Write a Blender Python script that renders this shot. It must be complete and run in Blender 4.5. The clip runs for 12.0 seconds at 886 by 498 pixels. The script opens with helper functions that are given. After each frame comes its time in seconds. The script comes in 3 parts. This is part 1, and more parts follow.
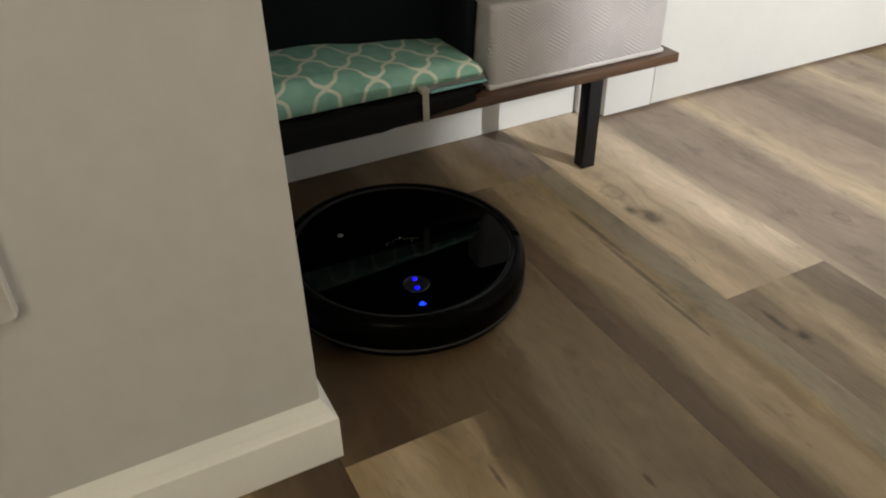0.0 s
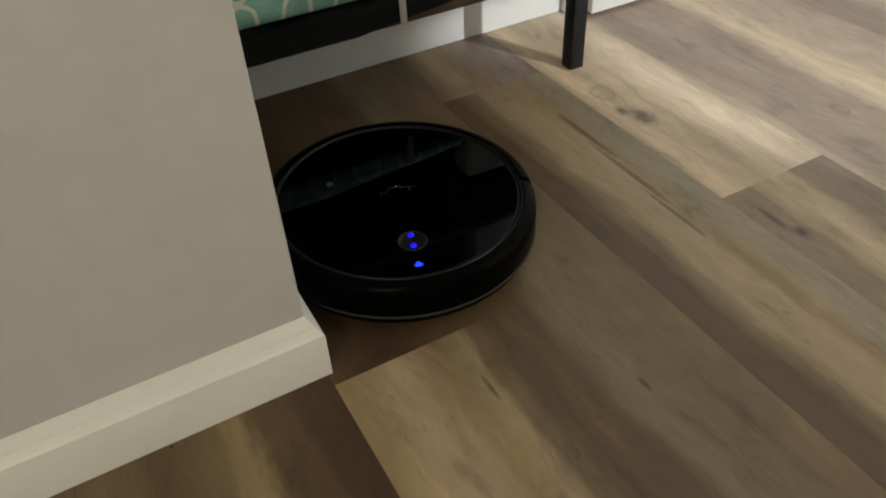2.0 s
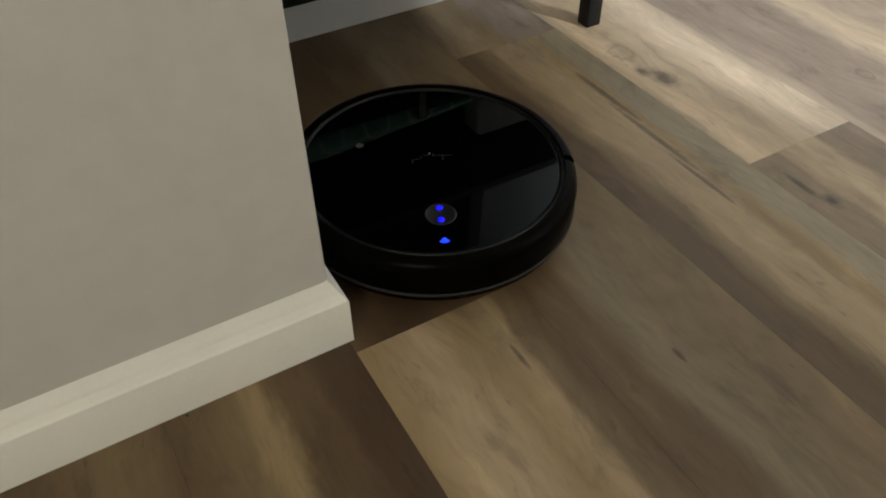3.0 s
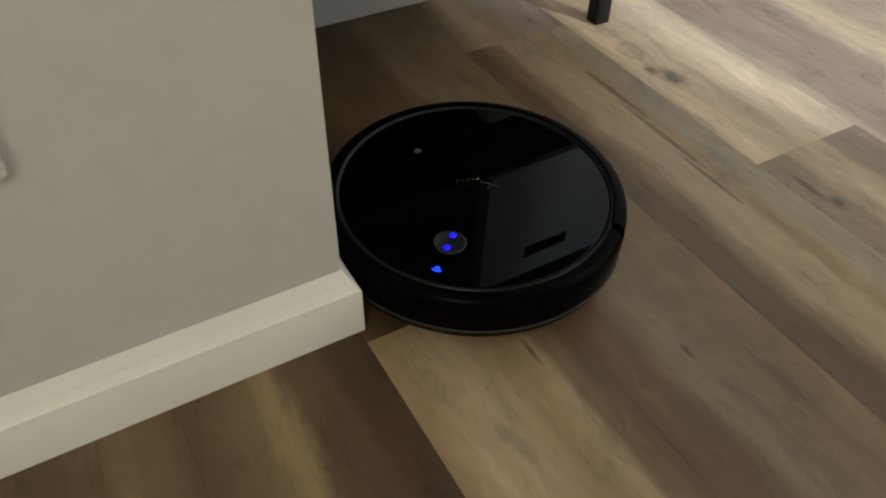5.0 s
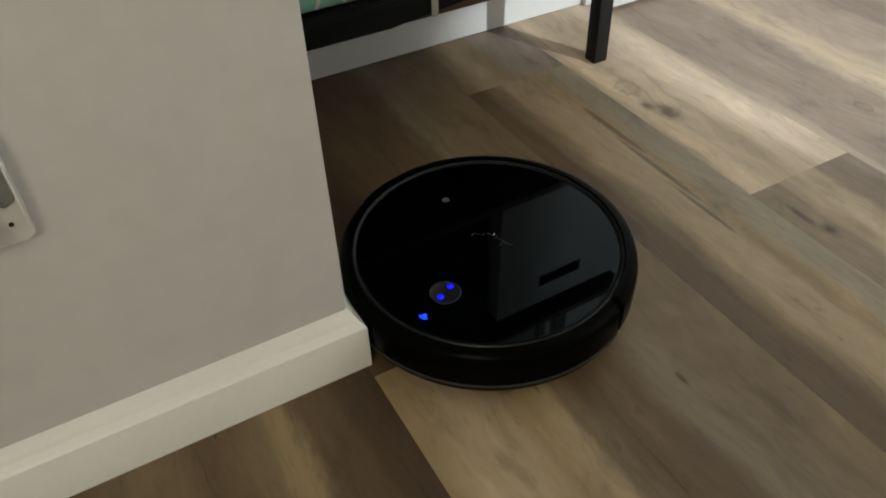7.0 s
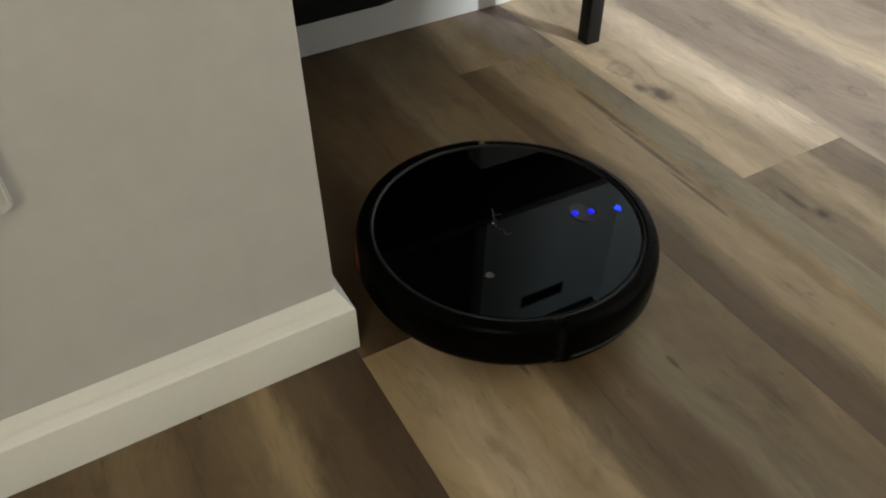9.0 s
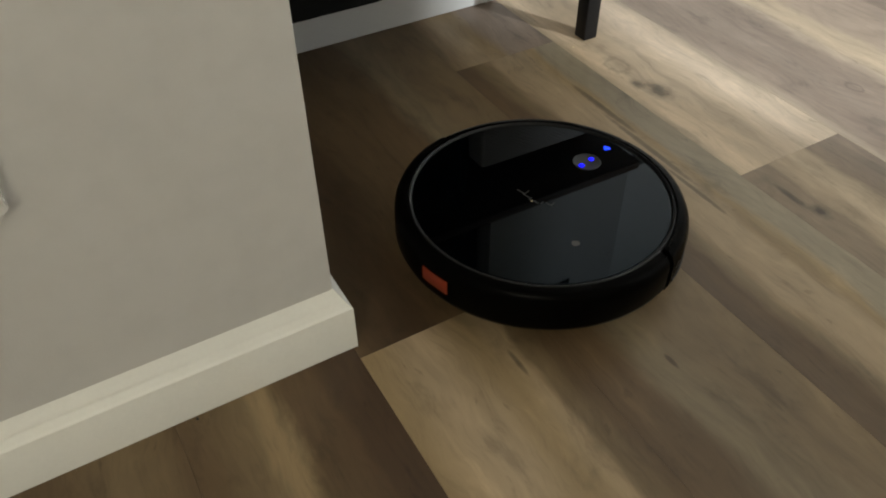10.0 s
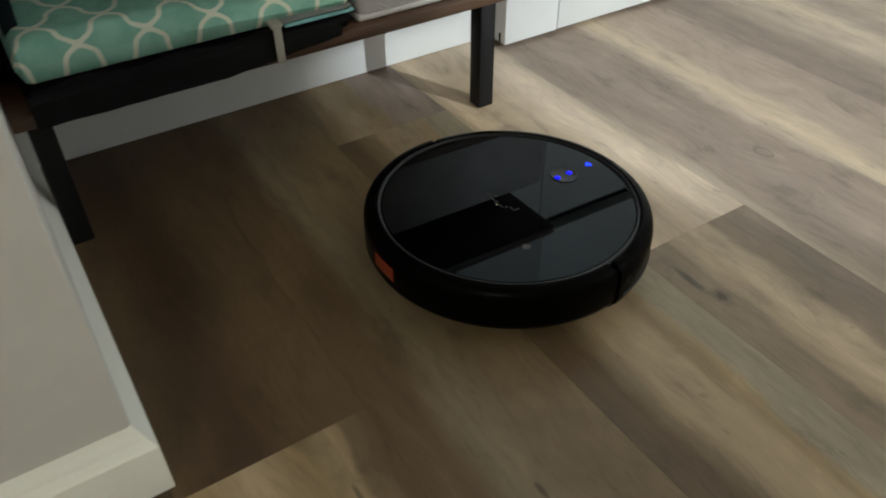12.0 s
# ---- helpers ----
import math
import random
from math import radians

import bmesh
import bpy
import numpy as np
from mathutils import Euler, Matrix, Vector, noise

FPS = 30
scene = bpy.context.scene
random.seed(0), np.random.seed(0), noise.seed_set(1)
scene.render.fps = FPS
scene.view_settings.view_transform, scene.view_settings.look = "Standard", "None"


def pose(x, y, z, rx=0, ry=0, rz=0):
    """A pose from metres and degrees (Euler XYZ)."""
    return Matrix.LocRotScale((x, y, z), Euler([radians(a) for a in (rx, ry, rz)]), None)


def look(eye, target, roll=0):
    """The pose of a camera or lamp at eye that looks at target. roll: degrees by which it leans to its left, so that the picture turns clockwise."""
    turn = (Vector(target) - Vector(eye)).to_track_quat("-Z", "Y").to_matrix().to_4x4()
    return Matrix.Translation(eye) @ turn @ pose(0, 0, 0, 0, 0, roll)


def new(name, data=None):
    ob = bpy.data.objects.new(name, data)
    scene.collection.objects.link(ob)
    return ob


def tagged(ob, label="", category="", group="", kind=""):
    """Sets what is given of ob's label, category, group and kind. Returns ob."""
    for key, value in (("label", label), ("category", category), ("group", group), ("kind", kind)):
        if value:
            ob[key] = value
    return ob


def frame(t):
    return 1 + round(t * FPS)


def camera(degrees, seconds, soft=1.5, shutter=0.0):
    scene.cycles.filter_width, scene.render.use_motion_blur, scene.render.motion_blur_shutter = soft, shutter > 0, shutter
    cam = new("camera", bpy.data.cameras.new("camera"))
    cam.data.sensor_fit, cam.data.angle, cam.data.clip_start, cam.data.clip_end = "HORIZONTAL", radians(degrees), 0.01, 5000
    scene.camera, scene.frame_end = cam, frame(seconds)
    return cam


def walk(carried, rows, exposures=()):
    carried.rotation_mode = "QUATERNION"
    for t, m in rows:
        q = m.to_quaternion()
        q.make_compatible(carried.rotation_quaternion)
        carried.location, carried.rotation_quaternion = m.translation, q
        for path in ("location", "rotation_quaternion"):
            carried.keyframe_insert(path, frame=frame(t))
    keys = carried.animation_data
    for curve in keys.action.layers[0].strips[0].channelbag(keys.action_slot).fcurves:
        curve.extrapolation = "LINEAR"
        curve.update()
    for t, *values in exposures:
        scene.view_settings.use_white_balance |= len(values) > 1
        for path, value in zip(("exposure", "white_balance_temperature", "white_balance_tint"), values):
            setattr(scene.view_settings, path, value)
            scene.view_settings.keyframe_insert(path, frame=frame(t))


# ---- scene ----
cam = camera(59.9, 12.0, 1.9, 0.5)
PATH = [
    (0, (-0.15, -0.533, 0.64), (0.595, 0.932, -0.499), -0.9),
    (0.5, (-0.15, -0.537, 0.631), (0.583, 0.886, -0.568), -0.7),
    (1, (-0.157, -0.542, 0.613), (0.542, 0.845, -0.646), -2.7),
    (1.5, (-0.134, -0.536, 0.62), (0.554, 0.839, -0.659), -4.1),
    (2, (-0.132, -0.517, 0.61), (0.563, 0.828, -0.697), -3.1),
    (2.5, (-0.138, -0.491, 0.598), (0.54, 0.816, -0.755), -3.4),
    (3, (-0.164, -0.466, 0.587), (0.552, 0.791, -0.794), -0.6),
    (3.2, (-0.170, -0.469, 0.589), (0.551, 0.789, -0.796), -0.2),
    (4.8, (-0.177, -0.462, 0.589), (0.562, 0.774, -0.799), 0.8),
    (5, (-0.185, -0.459, 0.587), (0.548, 0.778, -0.803), 1.4),
    (5.5, (-0.191, -0.487, 0.618), (0.526, 0.801, -0.734), 1.0),
    (6, (-0.193, -0.499, 0.625), (0.519, 0.827, -0.692), -0.2),
    (6.5, (-0.184, -0.505, 0.627), (0.526, 0.828, -0.685), -1.2),
    (7, (-0.176, -0.493, 0.62), (0.528, 0.823, -0.711), -1.9),
    (7.5, (-0.176, -0.488, 0.616), (0.523, 0.813, -0.733), -1.8),
    (7.7, (-0.179, -0.484, 0.614), (0.529, 0.802, -0.740), -0.7),
    (9.3, (-0.175, -0.485, 0.607), (0.545, 0.788, -0.755), -0.5),
    (9.5, (-0.175, -0.484, 0.61), (0.544, 0.785, -0.758), -0.4),
    (10, (-0.174, -0.479, 0.611), (0.548, 0.781, -0.763), -0.4),
    (10.5, (-0.172, -0.477, 0.607), (0.559, 0.776, -0.769), -0.3),
    (11, (-0.156, -0.484, 0.612), (0.598, 0.772, -0.75), -0.4),
    (11.5, (-0.078, -0.48, 0.606), (0.742, 0.804, -0.69), 1.2),
    (12, (-0.005, -0.445, 0.582), (0.813, 0.851, -0.703), -0.7),
]
# the camera's white balance drifts from warm to neutral, and it opens up as the white door leaves the view
BALANCE = [(0, -0.14, 7000, 10), (0.5, -0.1, 7050, 10), (1.5, -0.06, 6980, 9), (3, -0.06, 6700, 8), (5, -0.02, 6680, 7), (6, 0, 6500, 6), (10, 0, 6580, 7), (11.5, -0.07, 6400, 5), (12, -0.12, 6350, 4)]
walk(cam, [(t, look(eye, target, roll)) for t, eye, target, roll in PATH], BALANCE)

# ---- world, lamps, exposure ----
W_SOUTH, W_EAST, W_WEST, W_BACK, W_ADDED, CEIL = -2.9, 2.7, -2.2, 0.600, -1.90, 2.44
world = bpy.data.worlds.new("world")
scene.world = world
world.use_nodes = True
sky = world.node_tree.nodes.new("ShaderNodeTexSky")
sky.sky_type, sky.sun_disc = "NISHITA", False
sky.sun_elevation, sky.sun_rotation = radians(25), radians(160)
world.node_tree.links.new(sky.outputs[0], world.node_tree.nodes["Background"].inputs[0])
world.node_tree.nodes["Background"].inputs[1].default_value = 0.08


def area_lamp(name, m, sx, sy, watts, colour):
    lamp = bpy.data.lights.new(name, "AREA")
    lamp.shape, lamp.size, lamp.size_y, lamp.energy, lamp.color = "RECTANGLE", sx, sy, watts, colour
    ob = new(name, lamp)
    ob.matrix_world = m
    return ob


# daylight in the tall narrow window of the south wall
area_lamp("window_daylight", look((2.06, W_SOUTH - 0.02, 1.75), (0.75, 0.5, 0.1)), 0.05, 0.7, 135, (0.93, 0.968, 1.0))
# added soft fill with no seen source, on the near side of the short wall
area_lamp("fill_light", look((-1.45, W_ADDED - 0.03, 1.92), (0.1, 0.0, 0.1)), 0.8, 0.9, 23.8, (1.0, 0.928, 0.75))
scene.view_settings.exposure = 0.0


# ---- materials ----
class Graph:
    """A short way to write a node tree."""

    def __init__(self, name):
        self.mat = bpy.data.materials.new(name)
        self.mat.use_nodes = True
        self.tree = self.mat.node_tree
        self.shader = self.tree.nodes["Principled BSDF"]

    def put(self, socket, value):
        if isinstance(value, bpy.types.NodeSocket):
            self.tree.links.new(value, socket)
        elif isinstance(value, (tuple, list)) and len(value) == 3 and socket.type == "RGBA":
            socket.default_value = (*value, 1)
        else:
            socket.default_value = value

    def node(self, kind, *values, operation="", data_type="", blend_type=""):
        n = self.tree.nodes.new("ShaderNode" + kind)
        if operation:
            n.operation = operation
        if data_type:
            n.data_type = data_type
        if blend_type:
            n.blend_type = blend_type
        for k, value in enumerate(values):
            if value is not None:
                self.put(n.inputs[k], value)
        return n

    def math(self, op, a, b=None, c=None):
        return self.node("Math", a, b, c, operation=op).outputs[0]

    def vec(self, op, a, b):
        return self.node("VectorMath", a, b, operation=op).outputs[0]

    def noise(self, vector, scale, detail=3.0, rough=0.55):
        n = self.node("TexNoise", vector)
        n.inputs["Scale"].default_value, n.inputs["Detail"].default_value, n.inputs["Roughness"].default_value = scale, detail, rough
        return n.outputs["Fac"]

    def ramp(self, value, stops, interpolation="EASE"):
        n = self.node("ValToRGB", value)
        n.color_ramp.interpolation = interpolation
        el = n.color_ramp.elements
        while len(el) < len(stops):
            el.new(0.5)
        for e, (p, c) in zip(el, stops):
            e.position = p
            e.color = (*c, 1) if isinstance(c, tuple) else (c, c, c, 1)
        return n.outputs[0]

    def mix(self, fac, a, b, blend="MIX"):
        n = self.node("Mix", data_type="RGBA", blend_type=blend)
        self.put(n.inputs[0], fac)
        self.put(n.inputs[6], a)
        self.put(n.inputs[7], b)
        return n.outputs[2]

    def coords(self):
        """Object coordinates, and the same moved by a random step for each object."""
        co = self.node("TexCoord").outputs["Object"]
        rnd = self.node("ObjectInfo").outputs["Random"]
        step = self.math("MULTIPLY", rnd, 43.0)
        return co, self.vec("ADD", co, self.node("CombineXYZ", step, step, step).outputs[0])

    def done(self, colour=None, rough=None, metal=None, height=None, bump=0.1, distance=0.002, coat=0.0, specular=None):
        s = self.shader.inputs
        for name, value in (("Base Color", colour), ("Roughness", rough), ("Metallic", metal), ("Specular IOR Level", specular)):
            if value is not None:
                self.put(s[name], value)
        s["Coat Weight"].default_value = coat
        if height is not None:
            b = self.node("Bump")
            b.inputs["Strength"].default_value, b.inputs["Distance"].default_value = bump, distance
            self.put(b.inputs["Height"], height)
            self.put(s["Normal"], b.outputs[0])
        return self.mat


def plain(name, colour, rough, fine=300.0, vary=0.12, bump=0.05, metal=0.0, specular=None, broad=9.0, distance=0.001):
    """A surface of one paint or plastic with grain at two scales."""
    g = Graph(name)
    co, moved = g.coords()
    wide, small = g.noise(moved, broad, 4), g.noise(moved, fine, 2)
    k = g.math("ADD", g.math("MULTIPLY", wide, 0.7), g.math("MULTIPLY", small, 0.3))
    tone = g.ramp(k, [(0.25, tuple(c * (1 - vary) for c in colour)), (0.75, tuple(min(1, c * (1 + vary)) for c in colour))])
    r = g.math("ADD", rough - 0.06, g.math("MULTIPLY", wide, 0.12))
    return g.done(tone, r, metal, small, bump, distance, specular=specular)


LIGHT, TAN, MID = (0.63, 0.492, 0.340), (0.285, 0.203, 0.108), (0.166, 0.116, 0.062)
BROWN, DARK, GREY, PALE = (0.114, 0.073, 0.037), (0.066, 0.039, 0.020), (0.258, 0.198, 0.156), (0.66, 0.54, 0.415)
OLIVE, WARM = (0.275, 0.228, 0.158), (0.40, 0.300, 0.190)
PLANK_W, PLANK_L = 0.1835, 1.22


def plank_material(name, stops, knots=(), streaks=()):
    """Printed wood: tones across the width, wavering along the length, with grain, knots (x, y, radius) and
    dark streaks (x, y, half width, half length), in metres on the plank."""
    g = Graph(name)
    co, moved = g.coords()
    sep = g.node("SeparateXYZ", co)
    x, y = sep.outputs[0], sep.outputs[1]
    slow = g.noise(g.vec("MULTIPLY", moved, (9, 3.0, 1)), 1.0, 3)
    mid = g.noise(g.vec("MULTIPLY", moved, (38, 8, 1)), 1.0, 4)
    u = g.math("ADD", g.math("DIVIDE", x, PLANK_W), g.math("MULTIPLY", g.math("SUBTRACT", slow, 0.5), 0.34))
    u = g.math("ADD", u, g.math("MULTIPLY", g.math("SUBTRACT", mid, 0.5), 0.16))
    tone = g.ramp(u, stops)
    # growth rings that bend along the board, and grain that wanders with them
    hill = g.noise(g.vec("MULTIPLY", moved, (8, 2.2, 1)), 1.0, 1.5, 0.4)
    bend = g.math("ADD", g.math("MULTIPLY", x, 110), g.math("MULTIPLY", hill, 105))
    bend = g.math("ADD", bend, g.math("MULTIPLY", mid, 5))
    rings = g.math("MULTIPLY_ADD", g.math("SINE", bend), 0.5, 0.5)
    sway = g.math("MULTIPLY", g.math("SUBTRACT", g.noise(g.vec("MULTIPLY", moved, (11, 5.5, 1)), 1.0, 3, 0.5), 0.5), 0.075)
    bent = g.vec("ADD", moved, g.node("CombineXYZ", sway, 0.0, 0.0).outputs[0])
    fine = g.noise(g.vec("MULTIPLY", bent, (230, 26, 1)), 1.0, 4, 0.6)
    pores = g.noise(g.vec("MULTIPLY", moved, (900, 40, 1)), 1.0, 2)
    blot = g.noise(g.vec("MULTIPLY", bent, (26, 11, 1)), 1.0, 5, 0.62)
    tone = g.mix(1.0, tone, g.ramp(rings, [(0.0, 0.955), (0.45, 1.0), (1.0, 1.012)]), "MULTIPLY")
    # soft streaks along the board, broken by short flecks
    streak = g.noise(g.vec("MULTIPLY", bent, (52, 4.5, 1)), 1.0, 3, 0.55)
    fleck = g.noise(g.vec("MULTIPLY", bent, (120, 34, 1)), 1.0, 3, 0.5)
    tone = g.mix(1.0, tone, g.ramp(streak, [(0.30, 0.84), (0.47, 0.98), (0.56, 1.0), (0.74, 1.14)]), "MULTIPLY")
    tone = g.mix(1.0, tone, g.ramp(fleck, [(0.22, 0.74), (0.34, 1.0), (0.66, 1.0), (0.8, 1.13)]), "MULTIPLY")
    tone = g.mix(1.0, tone, g.ramp(fine, [(0.28, 0.88), (0.52, 1.0), (0.75, 1.06)]), "MULTIPLY")
    tone = g.mix(1.0, tone, g.ramp(blot, [(0.3, 0.72), (0.45, 0.96), (0.55, 1.0), (0.72, 1.16)]), "MULTIPLY")
    warp = g.math("MULTIPLY", g.math("SUBTRACT", g.noise(moved, 90, 4), 0.5), 0.8)
    for kx, ky, r, hollow in knots:
        dx = g.math("DIVIDE", g.math("SUBTRACT", x, kx), r)
        dy = g.math("DIVIDE", g.math("SUBTRACT", y, ky), r * 1.5)
        d = g.math("SQRT", g.math("ADD", g.math("MULTIPLY", dx, dx), g.math("MULTIPLY", dy, dy)))
        d = g.math("ADD", d, warp)
        tone = g.mix(1.0, tone, g.ramp(d, [(0.0, 0.86), (0.45, 0.92), (0.62, 0.70), (0.74, 0.76), (0.9, 0.96), (1.0, 1.0)] if hollow else
                                         [(0.0, 0.28), (0.30, 0.38), (0.50, 0.66), (0.75, 0.87), (1.0, 1.0)], "LINEAR"), "MULTIPLY")
    for kx, ky, hw, hl in streaks:
        dx = g.math("DIVIDE", g.math("SUBTRACT", x, kx), hw)
        dy = g.math("DIVIDE", g.math("SUBTRACT", y, ky), hl)
        d = g.math("SQRT", g.math("ADD", g.math("MULTIPLY", dx, dx), g.math("MULTIPLY", dy, dy)))
        d = g.math("ADD", d, g.math("MULTIPLY", warp, 0.7))
        tone = g.mix(1.0, tone, g.ramp(d, [(0.0, 0.38), (0.6, 0.55), (1.0, 1.0)], "LINEAR"), "MULTIPLY")
    rough = g.math("ADD", 0.40, g.math("MULTIPLY", fine, 0.16))
    height = g.math("ADD", fine, g.math("MULTIPLY", pores, 0.4))
    return g.done(tone, rough, None, height, 0.16, 0.0006, specular=0.4)


def wall_paint(name, colour):
    """Matt wall paint with the fine stipple of a roller."""
    g = Graph(name)
    co, moved = g.coords()
    stipple, cloud, dust = g.noise(moved, 420, 3), g.noise(moved, 2.2, 4), g.noise(moved, 38, 3)
    k = g.math("ADD", g.math("MULTIPLY", cloud, 0.6), g.math("MULTIPLY", dust, 0.4))
    tone = g.ramp(k, [(0.3, tuple(c * 0.95 for c in colour)), (0.7, tuple(c * 1.04 for c in colour))])
    return g.done(tone, 0.78, None, stipple, 0.14, 0.0008, specular=0.25)


GREIGE = wall_paint("greige_wall_paint", (0.635, 0.62, 0.588))
# back wall tone, lowered to match its reflection in the lid
TAUPE = wall_paint("taupe_wall_tone", (0.27, 0.262, 0.245))
WHITE_WALL = wall_paint("white_wall_paint", (0.74, 0.74, 0.73))
CEIL_PAINT = wall_paint("ceiling_paint", (0.74, 0.72, 0.68))
TRIM = plain("cream_trim_paint", (0.81, 0.803, 0.745), 0.42, 240, 0.04, 0.06)
DOOR_WHITE = plain("white_door_paint", (0.70, 0.71, 0.715), 0.45, 160, 0.03, 0.05)
BLACK_METAL = plain("black_powder_coat", (0.006, 0.006, 0.007), 0.48, 500, 0.3, 0.08, specular=0.22)
RING = plain("satin_black_ring", (0.005, 0.0052, 0.0055), 0.32, 500, 0.15, 0.04, specular=0.3)
BLACK_FABRIC = plain("black_fabric", (0.0045, 0.0048, 0.005), 0.85, 900, 0.4, 0.5, specular=0.15)
NAVY_FABRIC = plain("dark_navy_fabric", (0.006, 0.0095, 0.012), 0.9, 800, 0.3, 0.4, specular=0.15)
TEAL_FABRIC = plain("teal_binding", (0.22, 0.47, 0.48), 0.8, 900, 0.15, 0.4)
GREY_STRAP = plain("grey_webbing", (0.30, 0.285, 0.25), 0.7, 700, 0.15, 0.4)
GREY_ZIP = plain("grey_zip_tape", (0.16, 0.17, 0.165), 0.7, 700, 0.15, 0.4)
SHELL = plain("matt_black_plastic", (0.0014, 0.0013, 0.0012), 0.30, 700, 0.15, 0.06, specular=0.022)
BUMPER = plain("black_bumper_plastic", (0.0014, 0.0013, 0.0012), 0.26, 700, 0.15, 0.05, specular=0.022)
BUTTON = plain("satin_black_button", (0.0075, 0.0075, 0.008), 0.35, 500, 0.15, 0.04, specular=0.35)
RUBBER = plain("black_rubber", (0.014, 0.014, 0.014), 0.7, 400, 0.2, 0.2)
BRISTLE = plain("grey_bristle", (0.045, 0.045, 0.045), 0.7, 400, 0.2, 0.1)
ORANGE = plain("orange_red_plastic", (0.21, 0.030, 0.011), 0.4, 300, 0.12, 0.05)
BAR_GREY = plain("printed_grey", (0.0085, 0.008, 0.0078), 0.45, 300, 0.1, 0.02)
STICKER = plain("pale_grey_mark", (0.055, 0.054, 0.052), 0.6, 900, 0.25, 0.1)
PLASTIC_WHITE = plain("white_plastic", (0.74, 0.73, 0.70), 0.35, 200, 0.04, 0.03)
PLASTIC_GREY = plain("grey_plastic", (0.23, 0.23, 0.215), 0.45, 200, 0.08, 0.03)
BOX_WHITE = plain("white_box_board", (0.60, 0.59, 0.60), 0.5, 160, 0.05, 0.1)
BOX_EDGE = plain("pale_box_edge", (0.52, 0.50, 0.50), 0.4, 200, 0.05, 0.05)
ORANGE_CRUMB = plain("yellowish_crumb", (0.80, 0.68, 0.42), 0.6)
SCREW = plain("dark_screw_steel", (0.06, 0.055, 0.05), 0.4, 300, 0.2, 0.05, metal=0.8)
SUBFLOOR = plain("dark_underlay", (0.02, 0.016, 0.012), 0.9)


def glass_top():
    """Black glass: a clear hard sheet over black, with faint dust."""
    g = Graph("black_glass")
    co, moved = g.coords()
    dust, smear = g.noise(moved, 900, 2), g.noise(moved, 22, 4)
    tone = g.ramp(g.math("MULTIPLY", dust, smear), [(0.30, (0.0004, 0.0006, 0.0009)), (0.5, (0.0022, 0.0026, 0.0032))])
    rough = g.math("ADD", 0.012, g.math("MULTIPLY", smear, 0.025))
    g.shader.inputs["Specular Tint"].default_value = (0.66, 0.88, 1.0, 1)
    return g.done(tone, rough, specular=0.15)


def glow(name, colour, strength):
    g = Graph(name)
    g.shader.inputs["Base Color"].default_value = (0, 0, 0.02, 1)
    g.shader.inputs["Emission Color"].default_value = (*colour, 1)
    g.shader.inputs["Emission Strength"].default_value = strength
    return g.mat


def clear_glass():
    g = Graph("clear_glass")
    g.shader.inputs["Transmission Weight"].default_value = 1.0
    return g.done((0.93, 0.95, 0.93), 0.08)


GLASS_TOP, CLEAR = glass_top(), clear_glass()
BLUE, BLUE_PALE = glow("blue_light", (0.0, 0.0, 1.0), 2.2), glow("pale_blue_light", (0.005, 0.04, 1.0), 2.2)


def trellis_fabric():
    """Green cotton with a cream trellis, woven fine."""
    g = Graph("green_trellis_cotton")
    co, moved = g.coords()
    wob = g.math("MULTIPLY", g.math("SUBTRACT", g.noise(moved, 30, 2), 0.5), 0.35)
    sep = g.node("SeparateXYZ", co)
    a = g.math("ADD", g.math("MULTIPLY", sep.outputs[0], 2 * math.pi / 0.072), wob)
    depth = g.math("ADD", sep.outputs[1], sep.outputs[2])
    b = g.math("ADD", g.math("MULTIPLY", depth, 2 * math.pi / 0.085), wob)
    # two families of swinging lines that cross in the middle of each lobe
    twice = g.math("MULTIPLY", b, 2)
    swing = g.math("ADD", b, g.math("MULTIPLY", g.math("SINE", twice), 0.37))
    f = g.math("ABSOLUTE", g.math("ADD", g.math("COSINE", a), g.math("COSINE", swing)))
    slope_a = g.math("SINE", a)
    slope_b = g.math("MULTIPLY", g.math("SINE", swing), g.math("MULTIPLY_ADD", g.math("COSINE", twice), 0.74, 1.0))
    steep = g.math("ADD", g.math("MULTIPLY", slope_a, slope_a), g.math("MULTIPLY", slope_b, slope_b))
    f = g.math("DIVIDE", f, g.math("SQRT", g.math("ADD", steep, 0.05)))
    weave = g.noise(moved, 1100, 2)
    wear = g.noise(moved, 40, 3)
    green = g.ramp(wear, [(0.3, (0.215, 0.435, 0.345)), (0.7, (0.285, 0.525, 0.43))])
    cream = g.ramp(weave, [(0.3, (0.66, 0.67, 0.55)), (0.7, (0.78, 0.79, 0.67))])
    tone = g.mix(g.ramp(f, [(0.19, 1.0), (0.27, 0.0)], "LINEAR"), green, cream)
    return g.done(tone, 0.85, None, weave, 0.35, 0.0008, specular=0.2)


